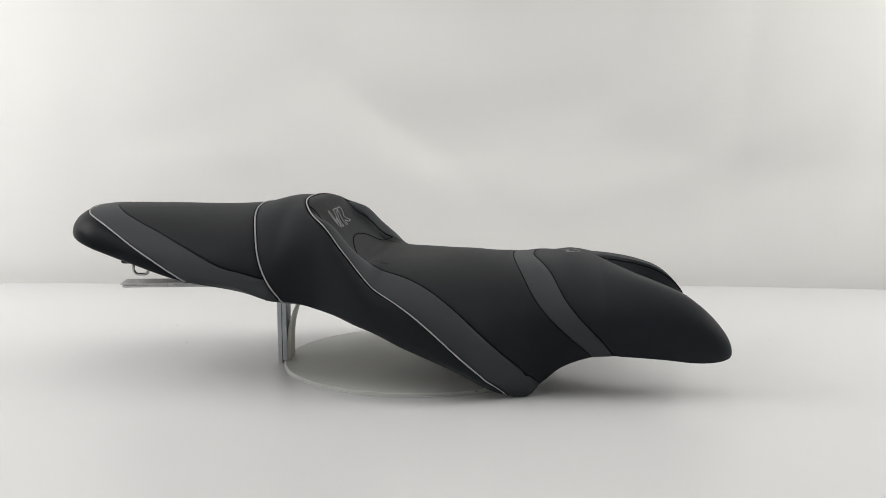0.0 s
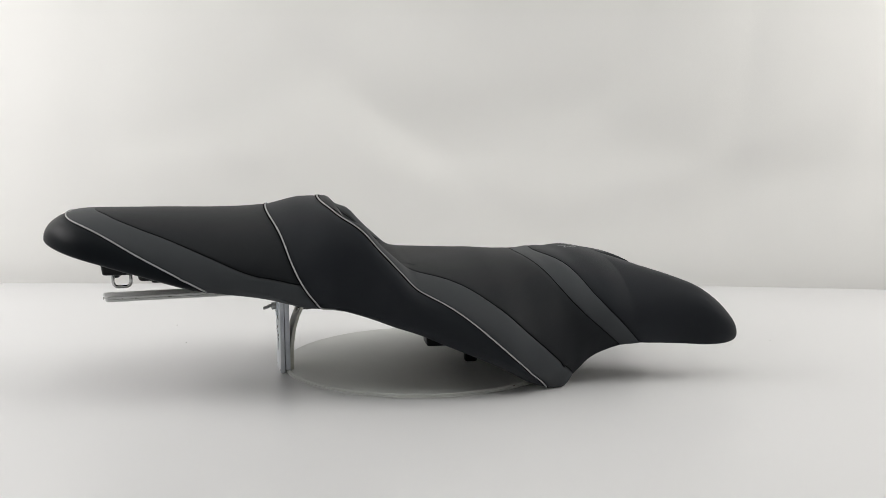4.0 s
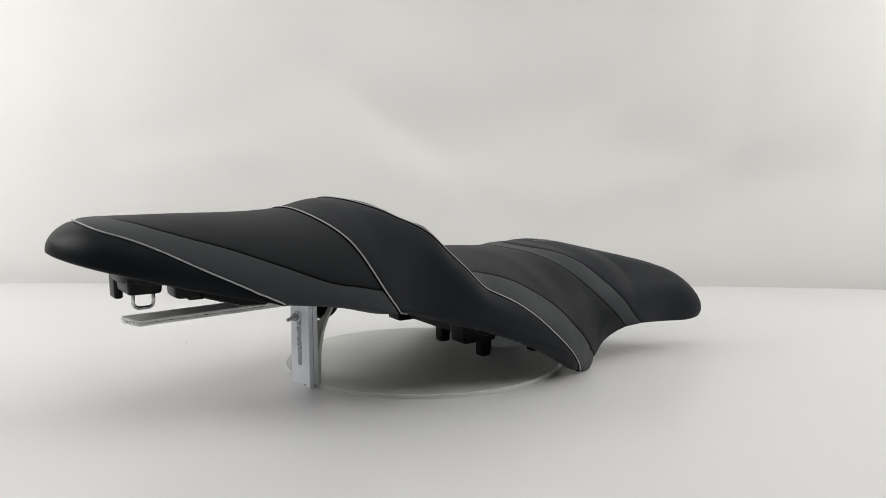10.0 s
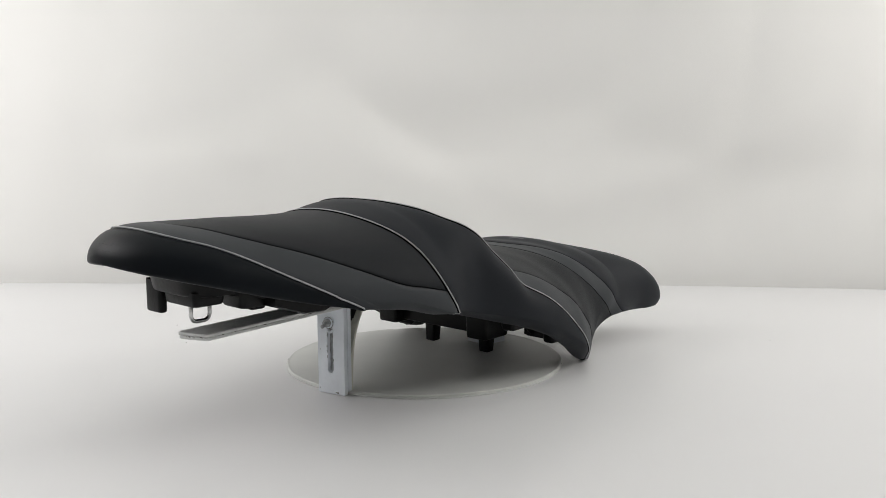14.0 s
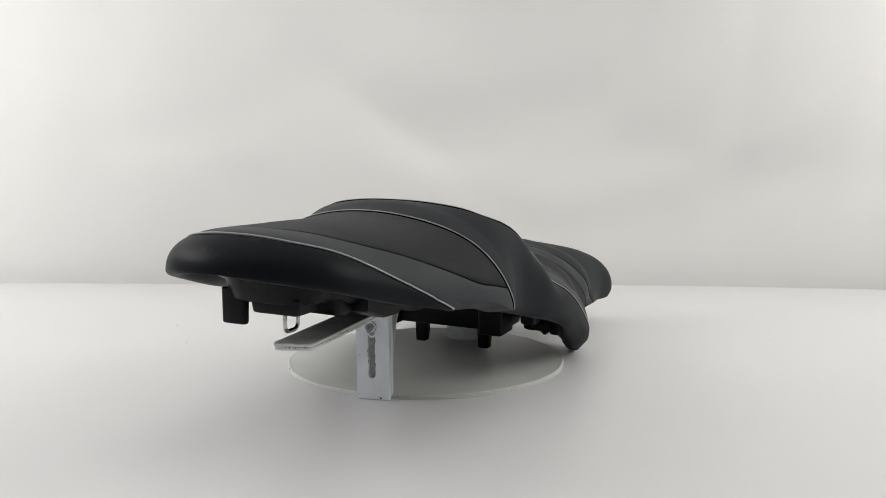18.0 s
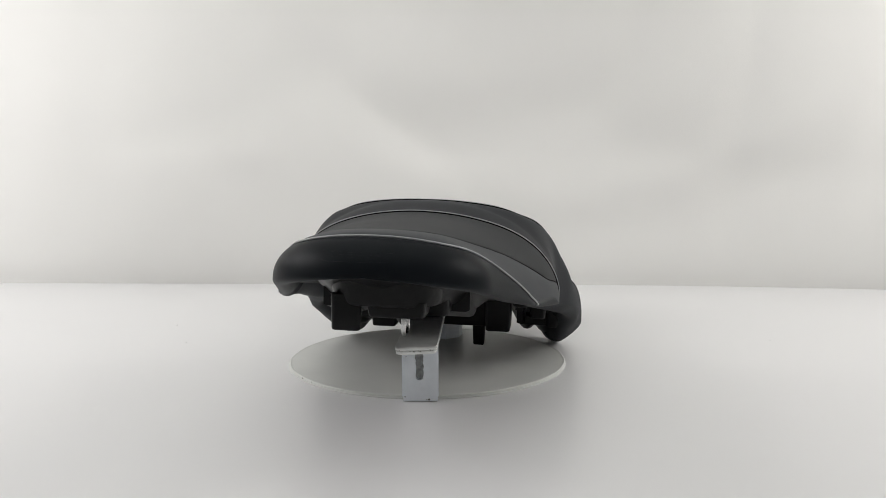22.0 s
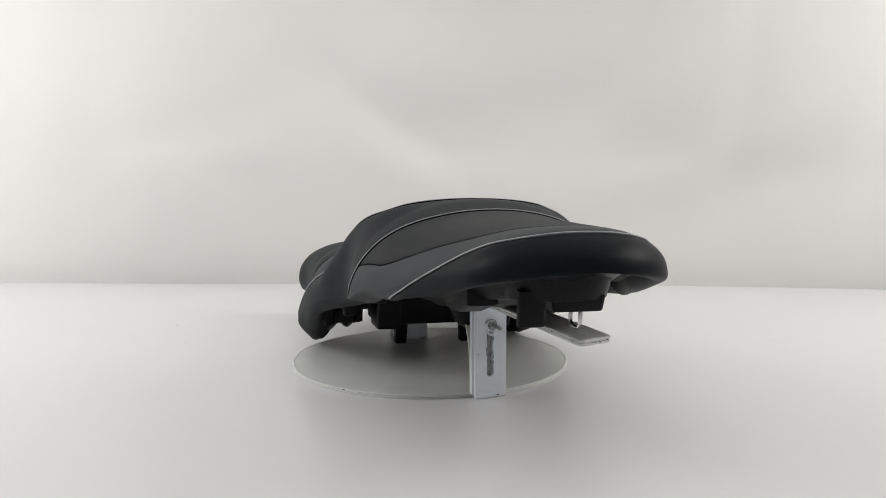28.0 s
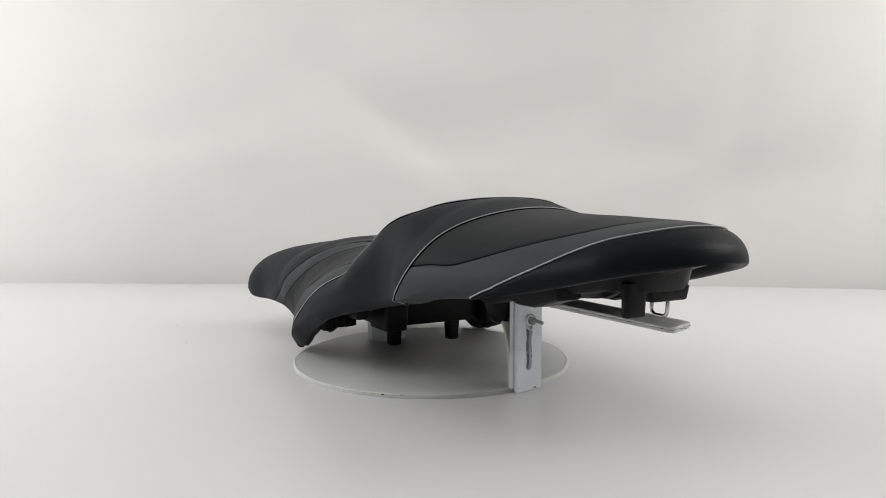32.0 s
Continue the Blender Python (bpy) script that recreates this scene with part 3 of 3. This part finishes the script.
def marks(root):
    """Seams, crease shade, embroidery and the embossed tail mark, as plain shapes."""
    def stroke(name, path, radius, mat, label="", n=24, closed=False):
        K = np.array(path, float)
        C = smooth_curve(K, n) if not closed else np.vstack([np.linspace(K[i], K[(i + 1) % len(K)], 8)[:-1] for i in range(len(K))])
        stitch(name, [on_cover(s, l) for s, l in C], radius, mat, root, label, closed)

    # pad seams on the backrest; a curved dark tube imitates the crease's shade below
    for side in (-1, 1):
        stroke("pad_seam", [(-0.122, side * 0.076), (-0.1, side * 0.084), (-0.075, side * 0.092), (-0.054, side * 0.099)], 0.0006, SEAM_AND_SHADE, "dark sewn seam at the pad's edge", n=40)
    stroke("pad_crease_shade", [(-0.055, -0.098), (-0.063, -0.08), (-0.073, -0.058), (-0.081, -0.03), (-0.084, 0.0), (-0.081, 0.03), (-0.073, 0.058), (-0.063, 0.08), (-0.055, 0.098)], 0.0006, SEAM_AND_SHADE, "dark sunken crease below the pad", n=70)
    # outline embroidery on the pad: plain slanted shapes, closed by a curved wedge
    for shape in ([(-0.111, -0.038), (-0.111, -0.032), (-0.1, -0.024), (-0.1045, -0.019), (-0.1005, -0.0165), (-0.094, -0.0225)],
                  [(-0.111, -0.013), (-0.111, 0.004), (-0.1085, 0.003), (-0.1085, -0.004), (-0.1045, -0.004), (-0.1035, -0.0075), (-0.094, -0.0095), (-0.094, -0.0155)],
                  [(-0.111, 0.008), (-0.111, 0.022), (-0.1085, 0.027), (-0.105, 0.024), (-0.1035, 0.02), (-0.1, 0.03), (-0.0975, 0.04), (-0.096, 0.03), (-0.0995, 0.014), (-0.094, 0.011), (-0.094, 0.004)]):
        shape = [(-0.1025 + 0.7 * (a + 0.1025), l) for a, l in shape]
        stroke("embroidery", shape, 0.0007, THREAD, "pale grey outline embroidery", closed=True)
    # seam along the edge of each lobe of the nose
    for side in (-1, 1):
        s = np.linspace(NOTCH_S + 0.001, NOSE_S - 0.004, 60)
        P = cover(s, np.full_like(s, -0.014)) + np.array([0, 0.0002, 0.0])
        mesh_part("seam", *tube(P if side < 0 else mirrored(P), 0.0007, 6), SEAM_AND_SHADE, root, "dark stitched seam")
    # staples that hold the cover inside the fork of the nose
    for s in (0.262, 0.276):
        P = cover(np.array([s, s + 0.006]), np.full(2, -0.17)) + np.array([0, 0.0004, 0])
        for Q in (P, mirrored(P)):
            mesh_part("staple", *tube(Q, 0.0005, 6), STEEL, root, "small bright steel staple")
    # small mark on the nose
    stroke("nose_mark", [(0.165, 0.012), (0.172, 0.004), (0.168, -0.004), (0.178, -0.01)], 0.0004, THREAD, "small grey embroidered nose mark")
    stroke("nose_mark", [(0.178, 0.012), (0.185, 0.002), (0.18, -0.006)], 0.0004, THREAD, "small grey embroidered nose mark")
    # raised plain bars on the tail, black on black, under a thin line
    for k in range(8):
        l0 = 0.033 - 0.0068 * k
        for q in (0.4, 0.48, 0.56)[:2 + k % 2]:
            pts = [tail_point(l0 - 0.0045 * v, q) for v in (0.0, 0.5, 1.0)]
            mesh_part("embossed_bar", *tube(np.array(pts), 0.00007, 6), TAIL_BLACK, root, "raised black bar on the tail")
    mesh_part("embossed_bar", *tube(np.array([tail_point(l, 0.72) for l in np.linspace(0.033, -0.018, 12)]), 0.00006, 6), TAIL_BLACK, root, "raised black bar on the tail")


@functools.lru_cache(maxsize=1)
def tail_grid():
    return cover(np.linspace(TAIL_S + 2e-4, TAIL_S + 0.03, 60)[:, None], np.linspace(0, 0.8, 120)[None])


def tail_point(l, k):
    """Point on the rear face of the tail at lateral place l; k: 0 at the piping, 1 at the extreme rear."""
    P = tail_grid()
    i = np.argmin(np.abs(-P[..., 1] - abs(l)), axis=1)
    Q = P[np.arange(len(P)), i]
    Q = Q[np.abs(-Q[:, 1] - abs(l)) < 0.003]
    x, _, z = Q[np.argmin(np.abs(Q[:, 2] - (0.188 - 0.02 * k)))]
    return np.array([x - 0.00005, l, z + 0.00005])


DISC_AT = (-0.0069, -0.001)  # the disc lies a little off the axis of its bearing


def stand():
    root = new("display_stand")
    tagged(root, "white painted metal turntable stand with slotted post and support bar", "display stand")

    def disc(name, radius, top, thick, label):
        """Round plate with slightly rolled, uneven rim."""
        n = 180
        a = np.linspace(0, 2 * np.pi, n, endpoint=False)
        wob = 0.00035 * np.sin(a * 7 + 1) + 0.00025 * np.sin(a * 19)
        prof = [(radius - 0.03, top), (radius - 0.0035, top), (radius - 0.0012, top + 0.0004), (radius, top - 0.0006), (radius, top - thick), (radius - 0.01, top - thick)]
        V = [(DISC_AT[0] + (r + w) * math.cos(k), DISC_AT[1] + (r + w) * math.sin(k), z) for r, z in prof for k, w in zip(a, wob)]
        F = [(q * n + i, q * n + (i + 1) % n, (q + 1) * n + (i + 1) % n, (q + 1) * n + i) for q in range(len(prof) - 1) for i in range(n)]
        F += [tuple(range(n)), tuple((len(prof) - 1) * n + i for i in range(n))]
        ob = mesh_part(name, V, F, DISC_PAINT, root, label, smooth=False)
        return ob

    disc("turntable_disc", 0.1681, 0.0018, 0.0016, "thin round grey-white disc")
    disc("base_disc", 0.1681 + 0.0006, -0.0002, 0.0018, "thin round white base disc")
    # post: slotted front plate and plain back plate
    y0, y1, top, FOOT = -0.0383, -0.0027, 0.0965, -0.0016
    ys, wslot, z0, z1 = -0.0195, 0.0040, 0.0205, 0.078
    arc = np.linspace(0, np.pi, 9)
    rnd = random.Random(4)
    hole = [(ys + wslot * math.cos(a + np.pi), z0 + wslot + wslot * math.sin(a + np.pi)) for a in arc]
    hole += [(ys + wslot + rnd.uniform(-0.0006, 0.0004), z) for z in np.linspace(z0 + 0.008, z1 - 0.008, 16)]
    hole += [(ys + wslot * math.cos(a), z1 - wslot + wslot * math.sin(a)) for a in arc]
    hole += [(ys - wslot + rnd.uniform(-0.0004, 0.0006), z) for z in np.linspace(z1 - 0.008, z0 + 0.008, 16)]
    outer = []
    for y, z in hole:
        # matching point on the rectangle for each point of the slot
        a = math.atan2(z - (z0 + z1) / 2, (y - ys) * 4)
        d = (math.cos(a), math.sin(a))
        k = min((y1 - ys if d[0] > 0 else ys - y0) / max(abs(d[0]), 1e-6), (top - (z0 + z1) / 2 if d[1] > 0 else (z0 + z1) / 2 - FOOT) / max(abs(d[1]), 1e-6))
        outer.append((ys + d[0] * k, (z0 + z1) / 2 + d[1] * k))
    for c in [(y0, FOOT), (y1, FOOT), (y1, top), (y0, top)]:
        i = min(range(len(outer)), key=lambda q: (outer[q][0] - c[0]) ** 2 + (outer[q][1] - c[1]) ** 2)
        outer[i] = c
    bm = bmesh.new()
    n = len(hole)
    X0, X1 = -0.1815, -0.1768
    ring = [[bm.verts.new((x, y, z)) for y, z in pts] for x, pts in ((X0, outer), (X0, hole), (X1, hole), (X1, outer))]
    for r in range(4):
        for i in range(n):
            bm.faces.new((ring[r][i], ring[r][(i + 1) % n], ring[(r + 1) % 4][(i + 1) % n], ring[(r + 1) % 4][i]))
    part("post", bm, WHITE_METAL, root, "white painted slotted metal plate")
    # bare metal and grime along the worn edges of the slot
    for k in range(0, n - 1):
        if rnd.random() < 0.3:
            (ya, za), (yb, zb) = hole[k], hole[k + 1]
            if abs(za - zb) > 0.02:
                continue
            P = np.linspace((X0 - 0.0001, ya, za), (X0 - 0.0001, yb, zb), 4)
            mesh_part("paint_chip", *tube(P, rnd.uniform(0.0002, 0.0004), 5), DIRT, root, "dark chipped paint")
    bm = bmesh.new()
    box(bm, (-0.1758, -0.0390, 0.0016), (-0.1705, -0.0012, 0.0985), 0.0008)
    part("back_plate", bm, WHITE_METAL, root, "white painted plain metal plate")
    bm = bmesh.new()
    box(bm, (-0.1766, ys - 0.006, z0 - 0.001), (-0.1759, ys + 0.006, z1 + 0.001), 0.0)
    part("slot_liner", bm, BARE, root, "bare scratched metal showing through the slot")
    # weld blobs and specks of dirt at the post's foot
    for y, z, r in ((-0.029, 0.0002, 0.0010), (-0.0265, 0.0004, 0.0006), (-0.006, 0.045, 0.0005), (-0.0045, 0.003, 0.0006)):
        bm = bmesh.new()
        bmesh.ops.create_icosphere(bm, subdivisions=2, radius=r, matrix=pose(X0, y, z) @ Matrix.Diagonal((0.35, 1.2, 0.9, 1)))
        part("paint_chip", bm, DIRT, root, "dark chipped paint")
    # wing bolt in the slot: washer, collar and one bent wing
    bm = bmesh.new()
    bmesh.ops.create_cone(bm, cap_ends=True, segments=24, radius1=0.0068, radius2=0.0062, depth=0.0022, matrix=pose(X0 - 0.0012, ys, 0.075, 0, 90, 0))
    bolt = part("wing_bolt", bm, WHITE_METAL, root, "white painted wing bolt with chipped washer")
    bm = bmesh.new()
    bmesh.ops.create_cone(bm, cap_ends=True, segments=6, radius1=0.0046, radius2=0.0042, depth=0.0045, matrix=pose(X0 - 0.0045, ys, 0.075, 0, 90, 0))
    part("nut", bm, BARE, bolt, "bare grey hexagon nut")
    P = smooth_curve([(X0 - 0.003, ys, 0.0752), (X0 - 0.0085, ys - 0.0005, 0.0755), (X0 - 0.012, ys - 0.0025, 0.0745), (X0 - 0.0165, ys - 0.0035, 0.0735)], 16)
    mesh_part("wing", *tube(P, 0.0019, 10), BARE, bolt, "bent bare metal wing")
    a = np.linspace(0.3, 2 * np.pi - 1.2, 26)
    mesh_part("washer_rim", *tube(np.stack([0 * a + X0 - 0.0021, ys + 0.0062 * np.cos(a), 0.075 + 0.0062 * np.sin(a)], -1), 0.0004, 5), DIRT, bolt, "grimy edge of the washer")
    P = smooth_curve([(X0 - 0.0005, ys + 0.0035, 0.0690), (X0 - 0.0012, ys + 0.0015, 0.0655), (X0 - 0.0012, ys - 0.0025, 0.0650), (X0 - 0.0005, ys - 0.0040, 0.0670)], 12)
    mesh_part("clip", *tube(P, 0.0012, 8), WHITE_METAL, bolt)
    # curved sheet-metal gusset behind the post
    t = np.linspace(0, 1, 40)
    prof = np.stack([-0.1692 + 0.0028 * t + 0.03 * t ** 3.2, 0.0016 + 0.0964 * t], -1)
    thick = 0.0028 + 0.003 * (1 - t) ** 2
    bm = bmesh.new()
    cols = np.linspace(-0.0375, -0.003, 31)
    layers = []
    for side in (-0.5, 0.5):
        layers.append([[bm.verts.new((x + side * h, y, z)) for y in cols] for (x, z), h in zip(prof, thick)])
    solid = [[math.hypot((0.5 * (cols[j] + cols[j + 1]) + 0.0195) / 0.011, (0.5 * (prof[i][1] + prof[i + 1][1]) - 0.081) / 0.0145) > 1 for j in range(30)] for i in range(39)]
    for i in range(39):
        for j in range(30):
            if not solid[i][j]:
                continue
            lo, hi = layers
            bm.faces.new((lo[i][j], lo[i][j + 1], lo[i + 1][j + 1], lo[i + 1][j]))
            bm.faces.new((hi[i + 1][j], hi[i + 1][j + 1], hi[i][j + 1], hi[i][j]))
            for di, dj, p, q in ((-1, 0, (i, j), (i, j + 1)), (1, 0, (i + 1, j), (i + 1, j + 1)), (0, -1, (i, j), (i + 1, j)), (0, 1, (i, j + 1), (i + 1, j + 1))):
                if not (0 <= i + di < 39 and 0 <= j + dj < 30 and solid[i + di][j + dj]):
                    bm.faces.new((lo[p[0]][p[1]], lo[q[0]][q[1]], hi[q[0]][q[1]], hi[p[0]][p[1]]))
    bmesh.ops.delete(bm, geom=[v for v in bm.verts if not v.link_faces], context="VERTS")
    part("gusset", bm, CREAM_METAL, root, "cream painted curved sheet gusset with an oval hole")
    # the whole post stands a little askew on the disc
    skew = pose(-0.1797, -0.0203, 0, 0, 0, 7.5) @ pose(0.1797, 0.0203, 0)
    for ob in root.children_recursive:
        if "disc" not in ob.name:
            ob.data.transform(skew)
    # front rest: eight-sided prism
    bm = bmesh.new()
    bmesh.ops.create_cone(bm, cap_ends=True, segments=8, radius1=0.0265, radius2=0.0265, depth=0.072, matrix=pose(0.118, -0.004, 0.036, 0, 0, 14))
    bmesh.ops.bevel(bm, geom=list(bm.edges), offset=0.0012, segments=2, affect="EDGES")
    part("front_rest", bm, WHITE_METAL, root, "white painted eight-sided rest")
    # two-layer support bar reaching back under the tail
    lie = pose(-0.166, -0.0305, 0.0, 0, 0, 5.0) @ pose(0, 0, 0.0005, 0, -0.3, 0)
    for k, (z0b, z1b, inset) in enumerate(((0.0938, 0.0968, 0.0006), (0.0971, 0.0998, 0.0))):
        bm = bmesh.new()
        r, e, wide = 0.0045, -0.2035 + inset, 0.0168 - inset
        outline = [(0.16, wide), (0.16, -wide)]
        outline += [(e + 0.0045 + r - r * math.cos(q), -wide + r - r * math.sin(q)) for q in np.linspace(np.pi / 2, 0, 5)]
        outline += [(e + r - r * math.cos(q), wide - r + r * math.sin(q)) for q in np.linspace(0, np.pi / 2, 5)]
        rows = []
        for z, s in ((z0b, 0.0007), (z0b + 0.0007, 0.0), (z1b - 0.0007, 0.0), (z1b, 0.0007)):
            rows.append([bm.verts.new(lie @ Vector((x + (s if x < 0 else 0), y - math.copysign(s, y), z))) for x, y in outline])
        m = len(outline)
        for p, q in zip(rows[:-1], rows[1:]):
            for i in range(m):
                bm.faces.new((p[i], p[(i + 1) % m], q[(i + 1) % m], q[i]))
        bm.faces.new(rows[0]), bm.faces.new(rows[-1])
        part("support_bar", bm, BAR_PAINT, root, "flat white metal bar with chipped end")
    for k in range(8):
        bm = bmesh.new()
        y = rnd.uniform(-0.013, 0.013)
        bmesh.ops.create_icosphere(bm, subdivisions=1, radius=rnd.uniform(0.0003, 0.0006), matrix=lie @ pose(-0.2015 - 0.0022 * (y / 0.0168), y, rnd.choice((0.0968, 0.0962, 0.0974))) @ Matrix.Diagonal((1.6, 1.6, 0.7, 1)))
        part("paint_chip", bm, DIRT, root, "dark chipped paint")
    for k in range(14):
        x = -0.19 + 0.012 * k + rnd.uniform(-0.004, 0.004)
        bm = bmesh.new()
        bmesh.ops.create_icosphere(bm, subdivisions=1, radius=0.0006, matrix=lie @ pose(x, rnd.choice((-1, 1)) * 0.0165, 0.0969) @ Matrix.Diagonal((rnd.uniform(1, 6), 0.6, 0.5, 1)))
        part("paint_chip", bm, DIRT, root, "dark chipped paint")
    # chips in the rim of the disc
    for angle, r in ((132, 0.0011), (139, 0.0006), (-63, 0.0009), (-18, 0.0007), (88, 0.0006)):
        bm = bmesh.new()
        at = pose(DISC_AT[0], DISC_AT[1], 0.0, 0, 0, angle) @ pose(0.1681, 0, 0.001)
        bmesh.ops.create_icosphere(bm, subdivisions=1, radius=r, matrix=at @ Matrix.Diagonal((0.5, 1.8, 0.6, 1)))
        part("paint_chip", bm, DIRT, root, "dark chipped paint")
    # black speck on the disc
    bm = bmesh.new()
    bmesh.ops.create_icosphere(bm, subdivisions=1, radius=0.001, matrix=pose(0.080, -0.0755, 0.0004) @ Matrix.Diagonal((1, 1.3, 0.5, 1)))
    part("dirt_speck", bm, DIRT, root)
    return root


SEAT = seat()
STAND = stand()


def motions():
    """The turntable carries stand and seat round at a steady pace."""
    times = [0, 2, 4, 6, 8, 10, 12, 14, 16, 18, 20, 22, 24, 26, 28, 30, 32]
    walk(STAND, [(t, pose(0, 0, 0, 0, 0, heading(t))) for t in times])
    walk(SEAT, [(t, pose(0, 0, 0, 0, 0, heading(t)) @ pose(0, -SHIFT, 0, ROLL, 0, 0)) for t in times])


motions()
